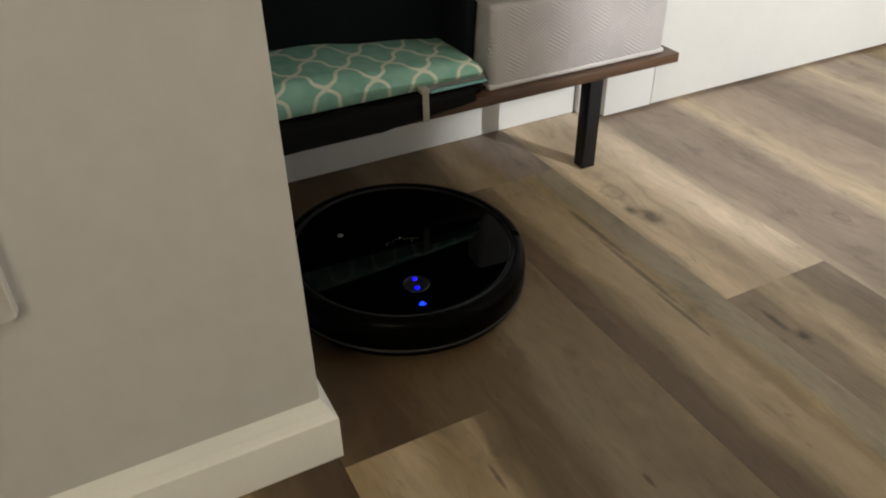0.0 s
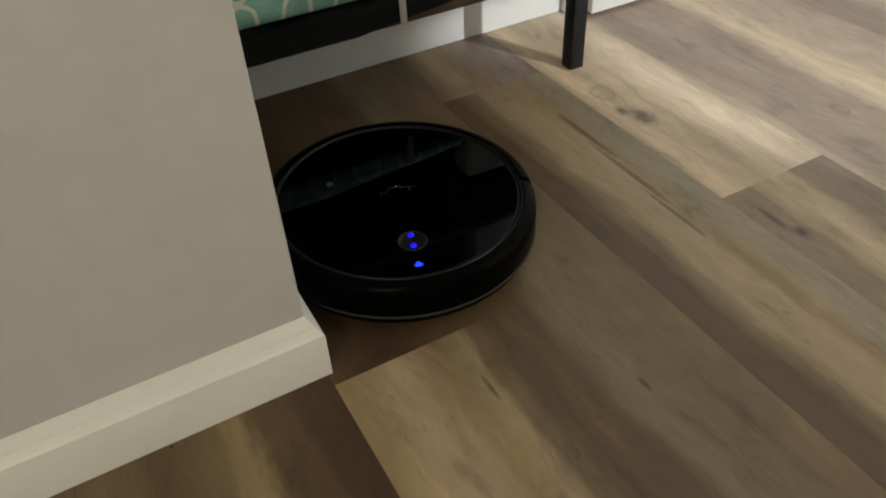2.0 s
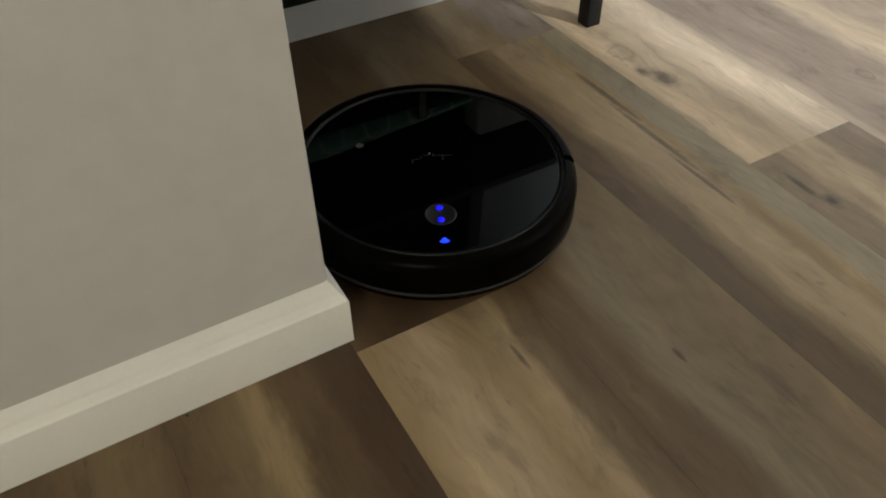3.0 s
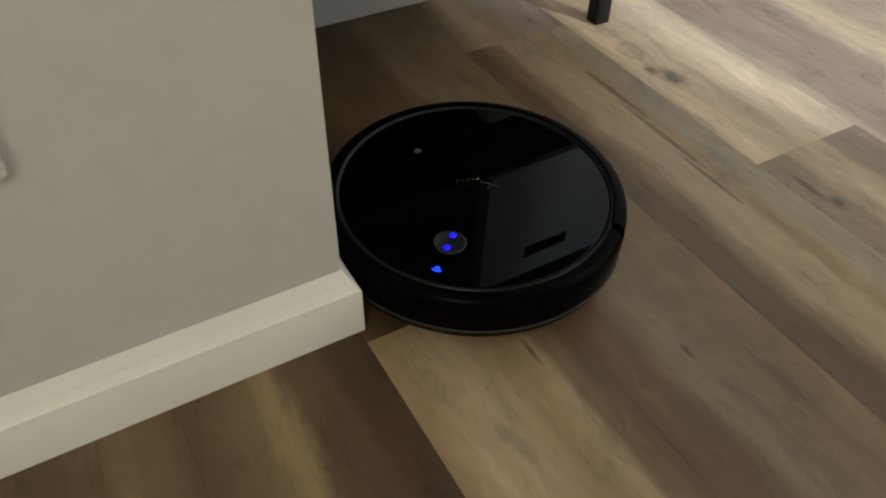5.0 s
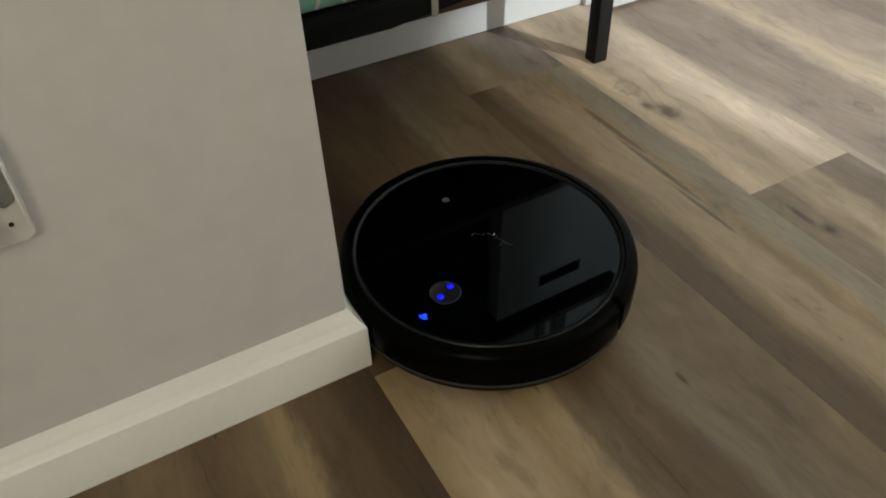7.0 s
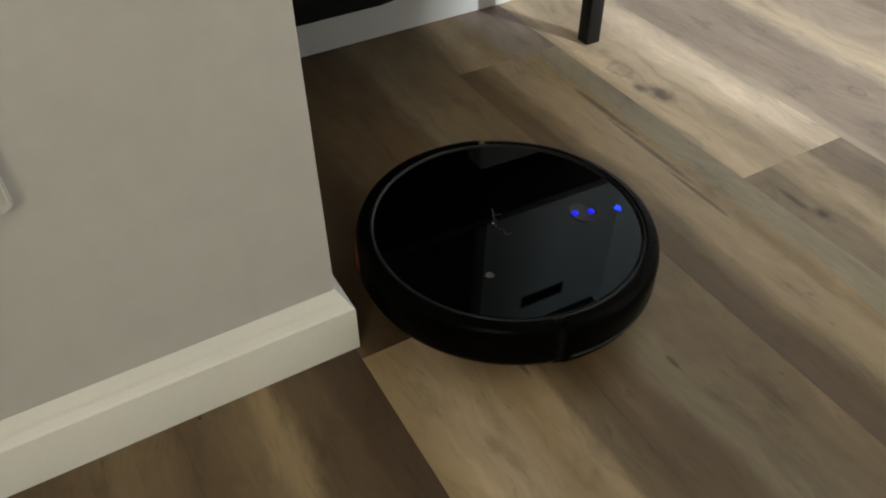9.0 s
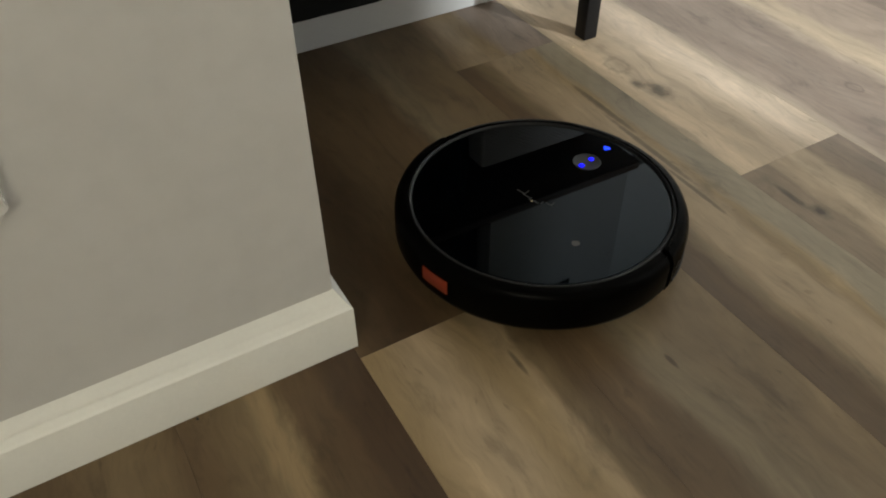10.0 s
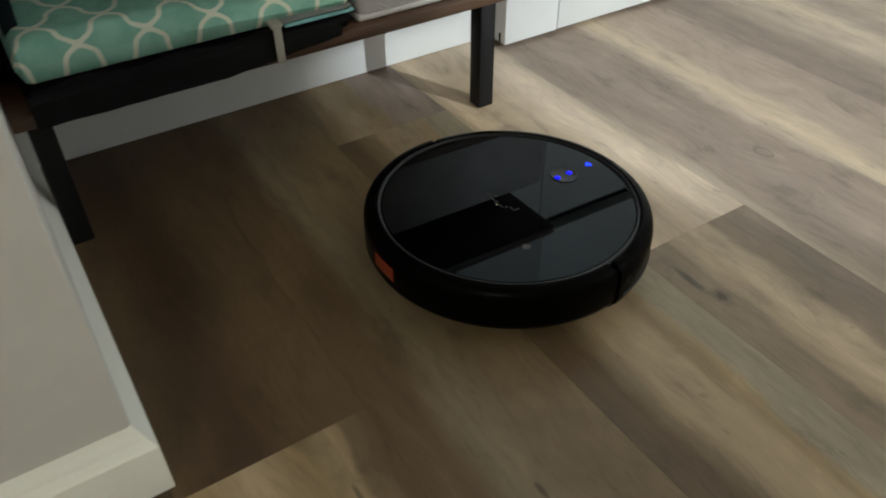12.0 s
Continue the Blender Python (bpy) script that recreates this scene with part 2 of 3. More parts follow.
def embossed_white():
    """White board with rows of short slanting ridges in checks."""
    g = Graph("embossed_white_board")
    co, moved = g.coords()
    sep = g.node("SeparateXYZ", co)
    x, z = g.math("ADD", sep.outputs[0], sep.outputs[1]), sep.outputs[2]
    shear = g.math("ADD", z, g.math("MULTIPLY", g.math("PINGPONG", x, 0.037), 0.62))
    ridge = g.math("SINE", g.math("MULTIPLY", shear, 2 * math.pi / 0.0062))
    check = g.math("MULTIPLY", g.math("SINE", g.math("MULTIPLY", x, 2 * math.pi / 0.074)), g.math("SINE", g.math("MULTIPLY", g.math("SUBTRACT", z, g.math("MULTIPLY", x, 0.25)), 2 * math.pi / 0.072)))
    mask = g.ramp(check, [(0.0, 0.25), (0.12, 1.0)])
    height = g.math("MULTIPLY", ridge, mask)
    tone = g.ramp(g.noise(moved, 12, 4), [(0.3, (0.41, 0.392, 0.405)), (0.7, (0.465, 0.443, 0.455))])
    tone = g.mix(g.math("MULTIPLY", mask, g.ramp(ridge, [(0.2, 0.0), (0.9, 0.14)])), tone, (0.70, 0.68, 0.69))
    return g.done(tone, 0.5, None, height, 0.4, 0.0010)


def walnut():
    g = Graph("walnut_board")
    co, moved = g.coords()
    slow = g.noise(g.vec("MULTIPLY", moved, (3, 26, 26)), 1.0, 4)
    fine = g.noise(g.vec("MULTIPLY", moved, (10, 400, 400)), 1.0, 4)
    tone = g.ramp(slow, [(0.3, (0.045, 0.022, 0.012)), (0.7, (0.105, 0.054, 0.029))])
    tone = g.mix(1.0, tone, g.ramp(fine, [(0.3, 0.75), (0.7, 1.15)]), "MULTIPLY")
    return g.done(tone, 0.45, None, fine, 0.12, 0.0006)


TRELLIS, EMBOSSED, WALNUT = trellis_fabric(), embossed_white(), walnut()


# ---- building helpers ----
def part(name, bm, material, parent=None, label="", smooth=True):
    """Links a bmesh as one mesh object, under a thing where one is given."""
    bmesh.ops.recalc_face_normals(bm, faces=bm.faces)
    me = bpy.data.meshes.new(name)
    bm.to_mesh(me)
    bm.free()
    me.materials.append(material)
    if smooth:
        me.polygons.foreach_set("use_smooth", [True] * len(me.polygons))
        me.set_sharp_from_angle(angle=radians(38))
    ob = new(name, me)
    ob.parent = parent
    return tagged(ob, label) if label else ob


def thing(name, label, category, place=(0, 0, 0), kind="", group=""):
    ob = new(name)
    ob.location = place
    ob.empty_display_size = 0.05
    return tagged(ob, label, category, group, kind)


def box(bm, x0, x1, y0, y1, z0, z1, bevel=0.0, segments=2):
    made = bmesh.ops.create_cube(bm, size=1.0)["verts"]
    for v in made:
        v.co = Vector(((x0 + x1) / 2 + v.co.x * (x1 - x0), (y0 + y1) / 2 + v.co.y * (y1 - y0), (z0 + z1) / 2 + v.co.z * (z1 - z0)))
    if bevel > 0:
        edges = {e for v in made for e in v.link_edges}
        bmesh.ops.bevel(bm, geom=list(edges), offset=bevel, segments=segments, profile=0.5, affect="EDGES")
    return bm


def boxed(*args, **kw):
    return box(bmesh.new(), *args, **kw)


def lathe(bm, profile, steps=96, start=0.0, stop=2 * math.pi, shift=None, wobble=None):
    """Turns (radius, z) pairs round the z axis; an open sweep keeps its ends open."""
    full = abs(stop - start - 2 * math.pi) < 1e-6
    n = steps if full else steps + 1
    rings = []
    for k in range(n):
        a = start + (stop - start) * k / steps
        rings.append([bm.verts.new((r * math.cos(a), r * math.sin(a), z)) for r, z in profile])
    for k in range(steps):
        p, q = rings[k], rings[(k + 1) % n]
        for j in range(len(profile) - 1):
            if profile[j][0] < 1e-6 and profile[j + 1][0] < 1e-6:
                continue
            bm.faces.new((p[j], q[j], q[j + 1], p[j + 1]))
    bmesh.ops.remove_doubles(bm, verts=bm.verts, dist=1e-6)
    if not full:
        bmesh.ops.holes_fill(bm, edges=[e for e in bm.edges if e.is_boundary], sides=0)
    return bm


def swept(bm, profile, path):
    """Sweeps a profile of (out, z) along corners given as (x, y, out x, out y), mitred."""
    rings = [[bm.verts.new((x + ox * o, y + oy * o, z)) for o, z in profile] for x, y, ox, oy in path]
    for p, q in zip(rings, rings[1:]):
        for j in range(len(profile) - 1):
            bm.faces.new((p[j], q[j], q[j + 1], p[j + 1]))
        bm.faces.new((p[-1], q[-1], q[0], p[0]))
    for ring in (rings[0], rings[-1]):
        bm.faces.new(ring)
    return bm


# ---- large structure ----
def build_rooms():
    bb = 0.013

    def wall(name, label, *dims, mat=WHITE_WALL):
        ob = part(name, boxed(*dims), mat, smooth=False)
        tagged(ob, label, "wall", kind="structure")
        return ob

    stub = part("wall_stub", boxed(W_WEST, -bb, bb, W_BACK - 0.0005, 0.0005, CEIL, bevel=0.003), GREIGE)
    tagged(stub, "greige painted end of a short interior wall", "wall", kind="structure")
    wall("wall_back", "wall behind the low shelf unit in a darker taupe tone", W_WEST, 0.739, W_BACK, W_BACK + 0.12, 0.0005, CEIL, mat=TAUPE)
    wall("wall_back_return", "white painted wall over the white door", 0.739, W_EAST, 0.556, 0.72, 2.10, CEIL)
    wall("wall_east", "plain white wall of the hall", W_EAST, W_EAST + 0.12, W_SOUTH, 0.72, 0.0005, CEIL)
    wall("wall_west", "plain white wall of the hall", W_WEST - 0.12, W_WEST, W_SOUTH, 0.72, 0.0005, CEIL, mat=GREIGE)
    # south wall with the narrow window
    bm = bmesh.new()
    x0, x1, z0, z1 = 1.97, 2.15, 1.30, 2.20
    for d in ((W_WEST, x0, 0.0005, CEIL), (x1, W_EAST, 0.0005, CEIL), (x0, x1, 0.0005, z0), (x0, x1, z1, CEIL)):
        box(bm, d[0], d[1], W_SOUTH - 0.12, W_SOUTH, d[2], d[3])
    tagged(part("wall_south", bm, WHITE_WALL, smooth=False), "white wall with a narrow window", "wall", kind="structure")
    # unseen wall added so its end cuts off the daylight; its opening holds the fill
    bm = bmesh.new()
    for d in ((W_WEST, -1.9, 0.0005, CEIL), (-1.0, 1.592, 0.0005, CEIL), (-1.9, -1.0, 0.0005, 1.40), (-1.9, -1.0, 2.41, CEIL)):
        box(bm, d[0], d[1], W_ADDED - 0.12, W_ADDED, d[2], d[3])
    tagged(part("wall_hall", bm, GREIGE, smooth=False), "unseen greige wall added to cut off daylight and hold the fill light", "wall", kind="structure")
    tagged(part("ceiling", boxed(W_WEST - 0.12, W_EAST + 0.12, W_SOUTH - 0.12, 0.72, CEIL, CEIL + 0.1), CEIL_PAINT, smooth=False),
           "plain off-white ceiling", "ceiling", kind="structure")
    # moulded skirting round the wall's end
    prof = [(-0.0005, 0.0008), (0.013, 0.0008), (0.013, 0.0566), (0.0127, 0.0574), (0.0119, 0.0582), (0.0100, 0.0610), (0.0080, 0.0642), (0.0070, 0.0656),
            (0.0066, 0.0670), (0.0060, 0.0684), (0.0044, 0.0712), (0.0028, 0.0742), (0.0012, 0.0772), (0.0002, 0.0796), (-0.0005, 0.0808)]
    path = [(W_WEST, bb, 0, -1), (-bb, bb, 1, -1), (-bb, W_BACK - 0.001, 1, 0)]
    tagged(part("baseboard", swept(bmesh.new(), prof, path), TRIM), "cream painted moulded baseboard round the wall's end", "baseboard", kind="structure")
    back = boxed(0.0005, 0.709, 0.584, W_BACK - 0.0005, 0.0008, 0.135, bevel=0.002)
    tagged(part("baseboard_back", back, DOOR_WHITE), "plain white baseboard under the bench", "baseboard", kind="structure")
    # white door and its casing
    casing = part("trim_door", boxed(0.739, 0.853, 0.530, 0.600, 0.006, 2.10, bevel=0.003), DOOR_WHITE)
    tagged(casing, "flat white door casing", "trim", kind="structure")
    # thin dark plate on the casing's side face, near the floor
    part("slot", boxed(0.7384, 0.7389, 0.5425, 0.5465, 0.0085, 0.0245), BLACK_METAL, casing, "small dark patch at the foot", smooth=False)
    tagged(part("trim_edge", boxed(0.7095, 0.7385, 0.572, 0.5995, 0.0008, 2.10, bevel=0.002), DOOR_WHITE), "narrow white strip beside the casing", "trim", kind="structure")
    door = part("door_1", boxed(0.8545, 1.72, 0.5312, 0.572, 0.0065, 0.510, bevel=0.003), DOOR_WHITE)
    part("upper_panel", boxed(0.8545, 1.72, 0.5288, 0.572, 0.543, 2.095, bevel=0.003), DOOR_WHITE, door)
    # black strip at the back puts the gap's shade into the colour
    part("recess", boxed(0.8550, 1.7195, 0.556, 0.5715, 0.5105, 0.5425), BLACK_METAL, door, "recess between the white panels, backed in black for its shade", smooth=False)
    tagged(door, "smooth white closed door with a dark recess across it", "door", kind="structure")
    tagged(part("trim_door_far", boxed(1.7215, W_EAST, 0.530, 0.600, 0.004, 2.10, bevel=0.003), DOOR_WHITE), "flat white panel beside the door", "trim", kind="structure")
    win = part("window_1", boxed(x0, x1, W_SOUTH - 0.085, W_SOUTH - 0.079, z0, z1), CLEAR, smooth=False)
    win.visible_shadow = False
    tagged(win, "narrow clear window", "window", kind="structure")


def floor_planks():
    """Boards of one width laid along y; those in view have their own print."""
    floor = part("floor", boxed(W_WEST - 0.12, W_EAST + 0.12, W_SOUTH - 0.12, 0.72, -0.05, -0.0052), SUBFLOOR, smooth=False)
    tagged(floor, "wood-look plank floor in mixed tan and brown tones", "floor", kind="structure")
    # column, far joint of the board: tones across the width, knots, streaks (on the board)
    special = {
        (-1, 0.35): ("walnut_streaked", [(0.0, BROWN), (0.3, MID), (0.46, TAN), (0.58, BROWN), (0.76, DARK), (1.0, DARK)], (), ()),
        (-2, 0.60): ("brown_side", [(0.0, MID), (0.4, BROWN), (0.7, MID), (1.0, BROWN)], (), ()),
        (0, -0.015): ("light_tan", [(0.0, TAN), (0.35, WARM), (0.62, TAN), (0.78, (0.34, 0.250, 0.148)), (0.86, MID), (1.0, BROWN)], (), ((0.134, PLANK_L - 0.085, 0.0032, 0.023),)),
        (0, 1.205): ("deep_brown", [(0.0, BROWN), (0.4, DARK), (0.7, BROWN), (1.0, BROWN)], (), ()),
        (1, 0.62): ("grey_brown", [(0.0, BROWN), (0.22, BROWN), (0.42, (0.190, 0.146, 0.090)), (0.7, (0.165, 0.117, 0.066)), (1.0, MID)], (), ((0.084, 0.425, 0.0035, 0.012),)),
        (1, -0.60): ("grey_brown_near", [(0.0, MID), (0.5, GREY), (1.0, MID)], (), ()),
        (2, 1.633): ("tan_and_mauve", [(0.0, MID), (0.3, WARM), (0.5, TAN), (0.62, GREY), (1.0, GREY)], (), ()),
        (2, 0.413): ("brown_edge_tan", [(0.0, (0.102, 0.067, 0.037)), (0.15, BROWN), (0.27, MID), (0.42, (0.34, 0.252, 0.155)), (0.60, (0.36, 0.268, 0.165)), (0.70, TAN), (0.78, OLIVE), (1.0, OLIVE)], (),
                     ((0.130, PLANK_L - 0.19, 0.0060, 0.085), (0.121, PLANK_L - 0.30, 0.0055, 0.10), (0.112, PLANK_L - 0.40, 0.004, 0.07))),
        (3, 1.227): ("knotty_pale", [(0.0, (0.47, 0.36, 0.24)), (0.12, LIGHT), (0.28, (0.49, 0.38, 0.26)), (0.42, (0.46, 0.36, 0.25)), (0.58, (0.55, 0.44, 0.32)), (0.74, PALE), (0.88, (0.58, 0.47, 0.355)), (1.0, (0.43, 0.345, 0.26))],
                     ((0.047, 0.209, 0.024, 0), (0.040, 0.296, 0.022, 1), (0.031, 0.238, 0.013, 0)), ()),
        (3, 0.007): ("two_tone", [(0.0, (0.25, 0.187, 0.125)), (0.18, (0.24, 0.18, 0.12)), (0.28, (0.40, 0.305, 0.20)), (0.42, (0.50, 0.39, 0.265)), (0.56, (0.42, 0.325, 0.22)), (0.66, (0.23, 0.174, 0.124)), (1.0, (0.225, 0.172, 0.128))], ((0.030, PLANK_L - 0.10, 0.013, 0),),
                     ((0.022, PLANK_L - 0.06, 0.006, 0.03),)),
        (4, 0.95): ("mauve_grey", [(0.0, (0.42, 0.335, 0.255)), (0.13, (0.29, 0.225, 0.178)), (0.25, GREY), (0.45, (0.285, 0.222, 0.176)), (0.7, GREY), (0.88, (0.275, 0.212, 0.165)), (1.0, (0.42, 0.335, 0.25))], ((0.118, 0.345, 0.013, 1),), ()),
        (5, 1.05): ("pale_striped", [(0.0, (0.44, 0.35, 0.25)), (0.1, (0.50, 0.40, 0.285)), (0.2, (0.46, 0.365, 0.26)), (0.38, (0.35, 0.272, 0.208)), (0.75, (0.315, 0.242, 0.187)), (1.0, (0.27, 0.206, 0.16))], (), ()),
        (6, 0.74): ("grey_striped", [(0.0, (0.205, 0.154, 0.118)), (0.35, (0.20, 0.150, 0.115)), (0.6, (0.27, 0.21, 0.16)), (0.8, (0.36, 0.285, 0.21)), (1.0, (0.42, 0.335, 0.24))], (), ()),
        (7, 1.15): ("pale_mixed", [(0.0, (0.46, 0.37, 0.265)), (0.4, GREY), (0.7, (0.33, 0.26, 0.185)), (1.0, GREY)], (), ()),
    }
    pool = [plank_material("mixed_tan", [(0.0, MID), (0.4, TAN), (0.7, BROWN), (1.0, MID)]),
            plank_material("mixed_grey", [(0.0, GREY), (0.5, PALE), (0.7, MID), (1.0, GREY)]),
            plank_material("mixed_brown", [(0.0, BROWN), (0.5, MID), (0.8, BROWN), (1.0, TAN)])]
    made = {key: plank_material(v[0], *v[1:]) for key, v in special.items()}
    rng = random.Random(7)
    w, gap = PLANK_W, 0.00006

    def board(x, far, mat):
        # boards end under the outer walls
        y0, y1 = max(gap, W_SOUTH - 0.10 - (far - PLANK_L)), min(PLANK_L - gap, 0.70 - (far - PLANK_L))
        x0, x1 = max(gap, W_WEST - 0.10 - x), min(w - gap, W_EAST + 0.10 - x)
        if y1 - y0 < 0.01 or x1 - x0 < 0.01:
            return
        bm = boxed(x0, x1, y0, y1, -0.005, 0.0)
        top = [e for e in bm.edges if all(v.co.z > -0.001 for v in e.verts)]
        bmesh.ops.bevel(bm, geom=top, offset=0.00014, segments=1, profile=0.5, affect="EDGES")
        ob = part("plank", bm, mat, floor, smooth=False)
        ob.location = (x, far - PLANK_L, 0)

    for col in range(-12, 15):
        x = -0.005 + col * w
        own = [far for c, far in special if c == col]
        far = max(own) if own else 0.25 + rng.random() * 1.1
        while far - PLANK_L > 0.70:
            far -= PLANK_L
        while far > W_SOUTH:
            near = [key for key in made if key[0] == col and abs(key[1] - far) < 0.02]
            board(x, far, made[near[0]] if near else pool[rng.randrange(3)])
            far -= PLANK_L


# ---- bench and what stands on it ----
SHELF_TOP, UPPER_BOARD, TOP_BOARD = 0.1765, 0.397, 0.785


def build_bench():
    bench = thing("shelf_unit", "low walnut shelf unit on black square legs", "shelf", (0.3, 0.47, 0))
    ox, oy = -0.3, -0.47
    for z in (0.1600, UPPER_BOARD, TOP_BOARD):
        part("board", boxed(-0.0115 + ox, 0.762 + ox, 0.383 + oy, 0.565 + oy, z, z + 0.0165, bevel=0.0018), WALNUT, bench)
    for x in (0.0012, 0.588):
        part("leg", boxed(x + ox, x + 0.0255 + ox, 0.3885 + oy, 0.414 + oy, 0.0, 0.1598, bevel=0.0015), BLACK_METAL, bench)
    for z0, z1 in ((SHELF_TOP, UPPER_BOARD), (UPPER_BOARD + 0.0165, TOP_BOARD)):
        for x in (-0.009, 0.735):
            part("post", boxed(x + ox, x + 0.02 + ox, 0.540 + oy, 0.560 + oy, z0 + 0.0002, z1 - 0.0002, bevel=0.0015), BLACK_METAL, bench)
        part("back_panel", boxed(-0.010 + ox, 0.760 + ox, 0.5605 + oy, 0.5645 + oy, z0 + 0.0002, z1 - 0.0002), BLACK_METAL, bench)


def build_reflection_blocks():
    # added dark boxes, never in direct view; they blacken part of the lid's reflection
    for z, h in ((UPPER_BOARD + 0.0165, 0.34), (TOP_BOARD + 0.0165, 0.24)):
        b = thing("reflection_block", "added black box, out of direct view, that darkens the lid's reflection", "bin", (0.20, 0.47, z))
        bm = bmesh.new()
        for d in ((-0.19, 0.19, -0.078, -0.070, 0.0004, h), (-0.19, 0.19, 0.070, 0.078, 0.0004, h), (-0.198, -0.19, -0.078, 0.078, 0.0004, h), (0.19, 0.198, -0.078, 0.078, 0.0004, h), (-0.19, 0.19, -0.07, 0.07, 0.0004, 0.006)):
            box(bm, *d, bevel=0.002)
        part("body", bm, BLACK_FABRIC, b)
        part("handle", boxed(-0.04, 0.04, -0.0815, -0.0782, h * 0.7, h * 0.7 + 0.02, bevel=0.001), GREY_ZIP, b, "grey fabric pull")


def soft_slab(x0, x1, y0, y1, top, bottom, nx=40, ny=20, edge=0.02, seed=0.0):
    """A stuffed slab: top(x, y) and bottom(x, y) close together at the rim."""
    bm = bmesh.new()
    rows = []
    for side in (0, 1):
        grid = []
        for i in range(nx + 1):
            line = []
            for j in range(ny + 1):
                x, y = x0 + (x1 - x0) * i / nx, y0 + (y1 - y0) * j / ny
                d = min(x - x0, x1 - x, y - y0, y1 - y)
                k = math.sqrt(max(0.0, 1 - (1 - min(1.0, d / edge)) ** 2))
                t, b = top(x, y), bottom(x, y)
                m = (t + b) / 2
                n = noise.noise((x * 14 + seed, y * 14, side * 7)) * 0.003
                z = m + ((t if side == 0 else b) - m) * k + n * k * (1 - side)
                line.append(bm.verts.new((x, y, z)))
            grid.append(line)
        rows.append(grid)
        for i in range(nx):
            for j in range(ny):
                bm.faces.new((grid[i][j], grid[i + 1][j], grid[i + 1][j + 1], grid[i][j + 1]))
    bmesh.ops.remove_doubles(bm, verts=bm.verts, dist=1e-5)
    return bm


def build_carrier():
    c = thing("fabric_carrier", "black open-fronted fabric carrier lying on the bench", "bag", (0.15, 0.47, SHELF_TOP))
    ox, oy, oz = -0.15, -0.47, -SHELF_TOP
    base = soft_slab(0.012 + ox, 0.396 + ox, 0.388 + oy, 0.56 + oy, lambda x, y: 0.020 + 0.003 * math.sin(x * 60), lambda x, y: 0.0005, edge=0.012)
    part("base", base, BLACK_FABRIC, c)
    # its front edge sags over the board, tapering towards the end
    bm = bmesh.new()
    rows, n = [], 36
    for k in range(n + 1):
        x = 0.012 + (0.372 - 0.012) * k / n
        drop = 0.0155 * min(1.0, (n - k) / 15) + 0.0012 * noise.noise((x * 30, 1.0, 0))
        bulge = 0.0012 * noise.noise((x * 22, 4.0, 0))
        prof = [(0.3935, SHELF_TOP + 0.014), (0.3860, SHELF_TOP + 0.017), (0.3792 - bulge, SHELF_TOP + 0.012), (0.3778 - bulge, SHELF_TOP + 0.001 - drop * 0.5),
                (0.3790, SHELF_TOP - 0.0005 - drop), (0.3822, SHELF_TOP - 0.0008 - drop), (0.3824, SHELF_TOP + 0.0012), (0.3935, SHELF_TOP + 0.0020)]
        rows.append([bm.verts.new((x + ox, y + oy, z + oz)) for y, z in prof])
    m = len(rows[0])
    for k in range(n):
        for j in range(m):
            bm.faces.new((rows[k][j], rows[k + 1][j], rows[k + 1][(j + 1) % m], rows[k][(j + 1) % m]))
    bm.faces.new(rows[0])
    bm.faces.new(rows[n][::-1])
    part("front_flap", bm, BLACK_FABRIC, c, "black fabric edge sagging over the shelf")
    part("back_panel", soft_slab(0.012 + ox, 0.398 + ox, 0.512 + oy, 0.539 + oy, lambda x, y: 0.262, lambda x, y: 0.012, 30, 6, edge=0.012), NAVY_FABRIC, c)
    part("side_panel", soft_slab(0.381 + ox, 0.401 + ox, 0.43 + oy, 0.538 + oy, lambda x, y: 0.24 + (y + 0.04) * 0.15, lambda x, y: 0.012, 6, 20, edge=0.009), NAVY_FABRIC, c)
    part("side_panel", soft_slab(0.014 + ox, 0.034 + ox, 0.43 + oy, 0.538 + oy, lambda x, y: 0.24 + (y + 0.04) * 0.15, lambda x, y: 0.012, 6, 20, edge=0.009), NAVY_FABRIC, c)
    part("roof_panel", boxed(0.014 + ox, 0.399 + ox, 0.43 + oy, 0.538 + oy, 0.252, 0.264, bevel=0.005), NAVY_FABRIC, c)
    strap = boxed(0.2835 + ox, 0.2935 + ox, 0.3742 + oy, 0.3760 + oy, -0.0135, 0.0335, bevel=0.0007)
    part("strap", strap, GREY_STRAP, c, "grey webbing strap")
    part("strap", boxed(0.2815 + ox, 0.2955 + ox, 0.3738 + oy, 0.396 + oy, 0.0300, 0.0355, bevel=0.001), GREY_STRAP, c, "grey webbing strap")


def build_cushion():
    cu = thing("cushion", "green cushion with a cream trellis print and teal binding", "cushion", (0.15, 0.47, 0.2))
    ox, oy, oz = -0.15, -0.47, -0.2

    def top(x, y):
        x, y = x - ox, y - oy
        return 0.226 + 0.024 * min(1, max(0, (0.40 - x) / 0.25)) + 0.05 * (y - 0.40) * max(0, min(1, (0.36 - x) / 0.2)) + oz

    def bottom(x, y):
        return 0.1995 + oz

    part("cover", soft_slab(0.012 + ox, 0.392 + ox, 0.388 + oy, 0.530 + oy, top, bottom, 60, 24, edge=0.019), TRELLIS, cu)
    part("zip", soft_slab(0.293 + ox, 0.3945 + ox, 0.3855 + oy, 0.50 + oy, lambda x, y: 0.2105 + oz, lambda x, y: 0.2005 + oz, 20, 16, edge=0.006), GREY_ZIP, cu, "grey zip along the edge")
    part("binding", soft_slab(0.302 + ox, 0.3965 + ox, 0.384 + oy, 0.50 + oy, lambda x, y: 0.2035 + oz, lambda x, y: 0.1975 + oz, 20, 16, edge=0.005), TEAL_FABRIC, cu, "teal fabric binding")


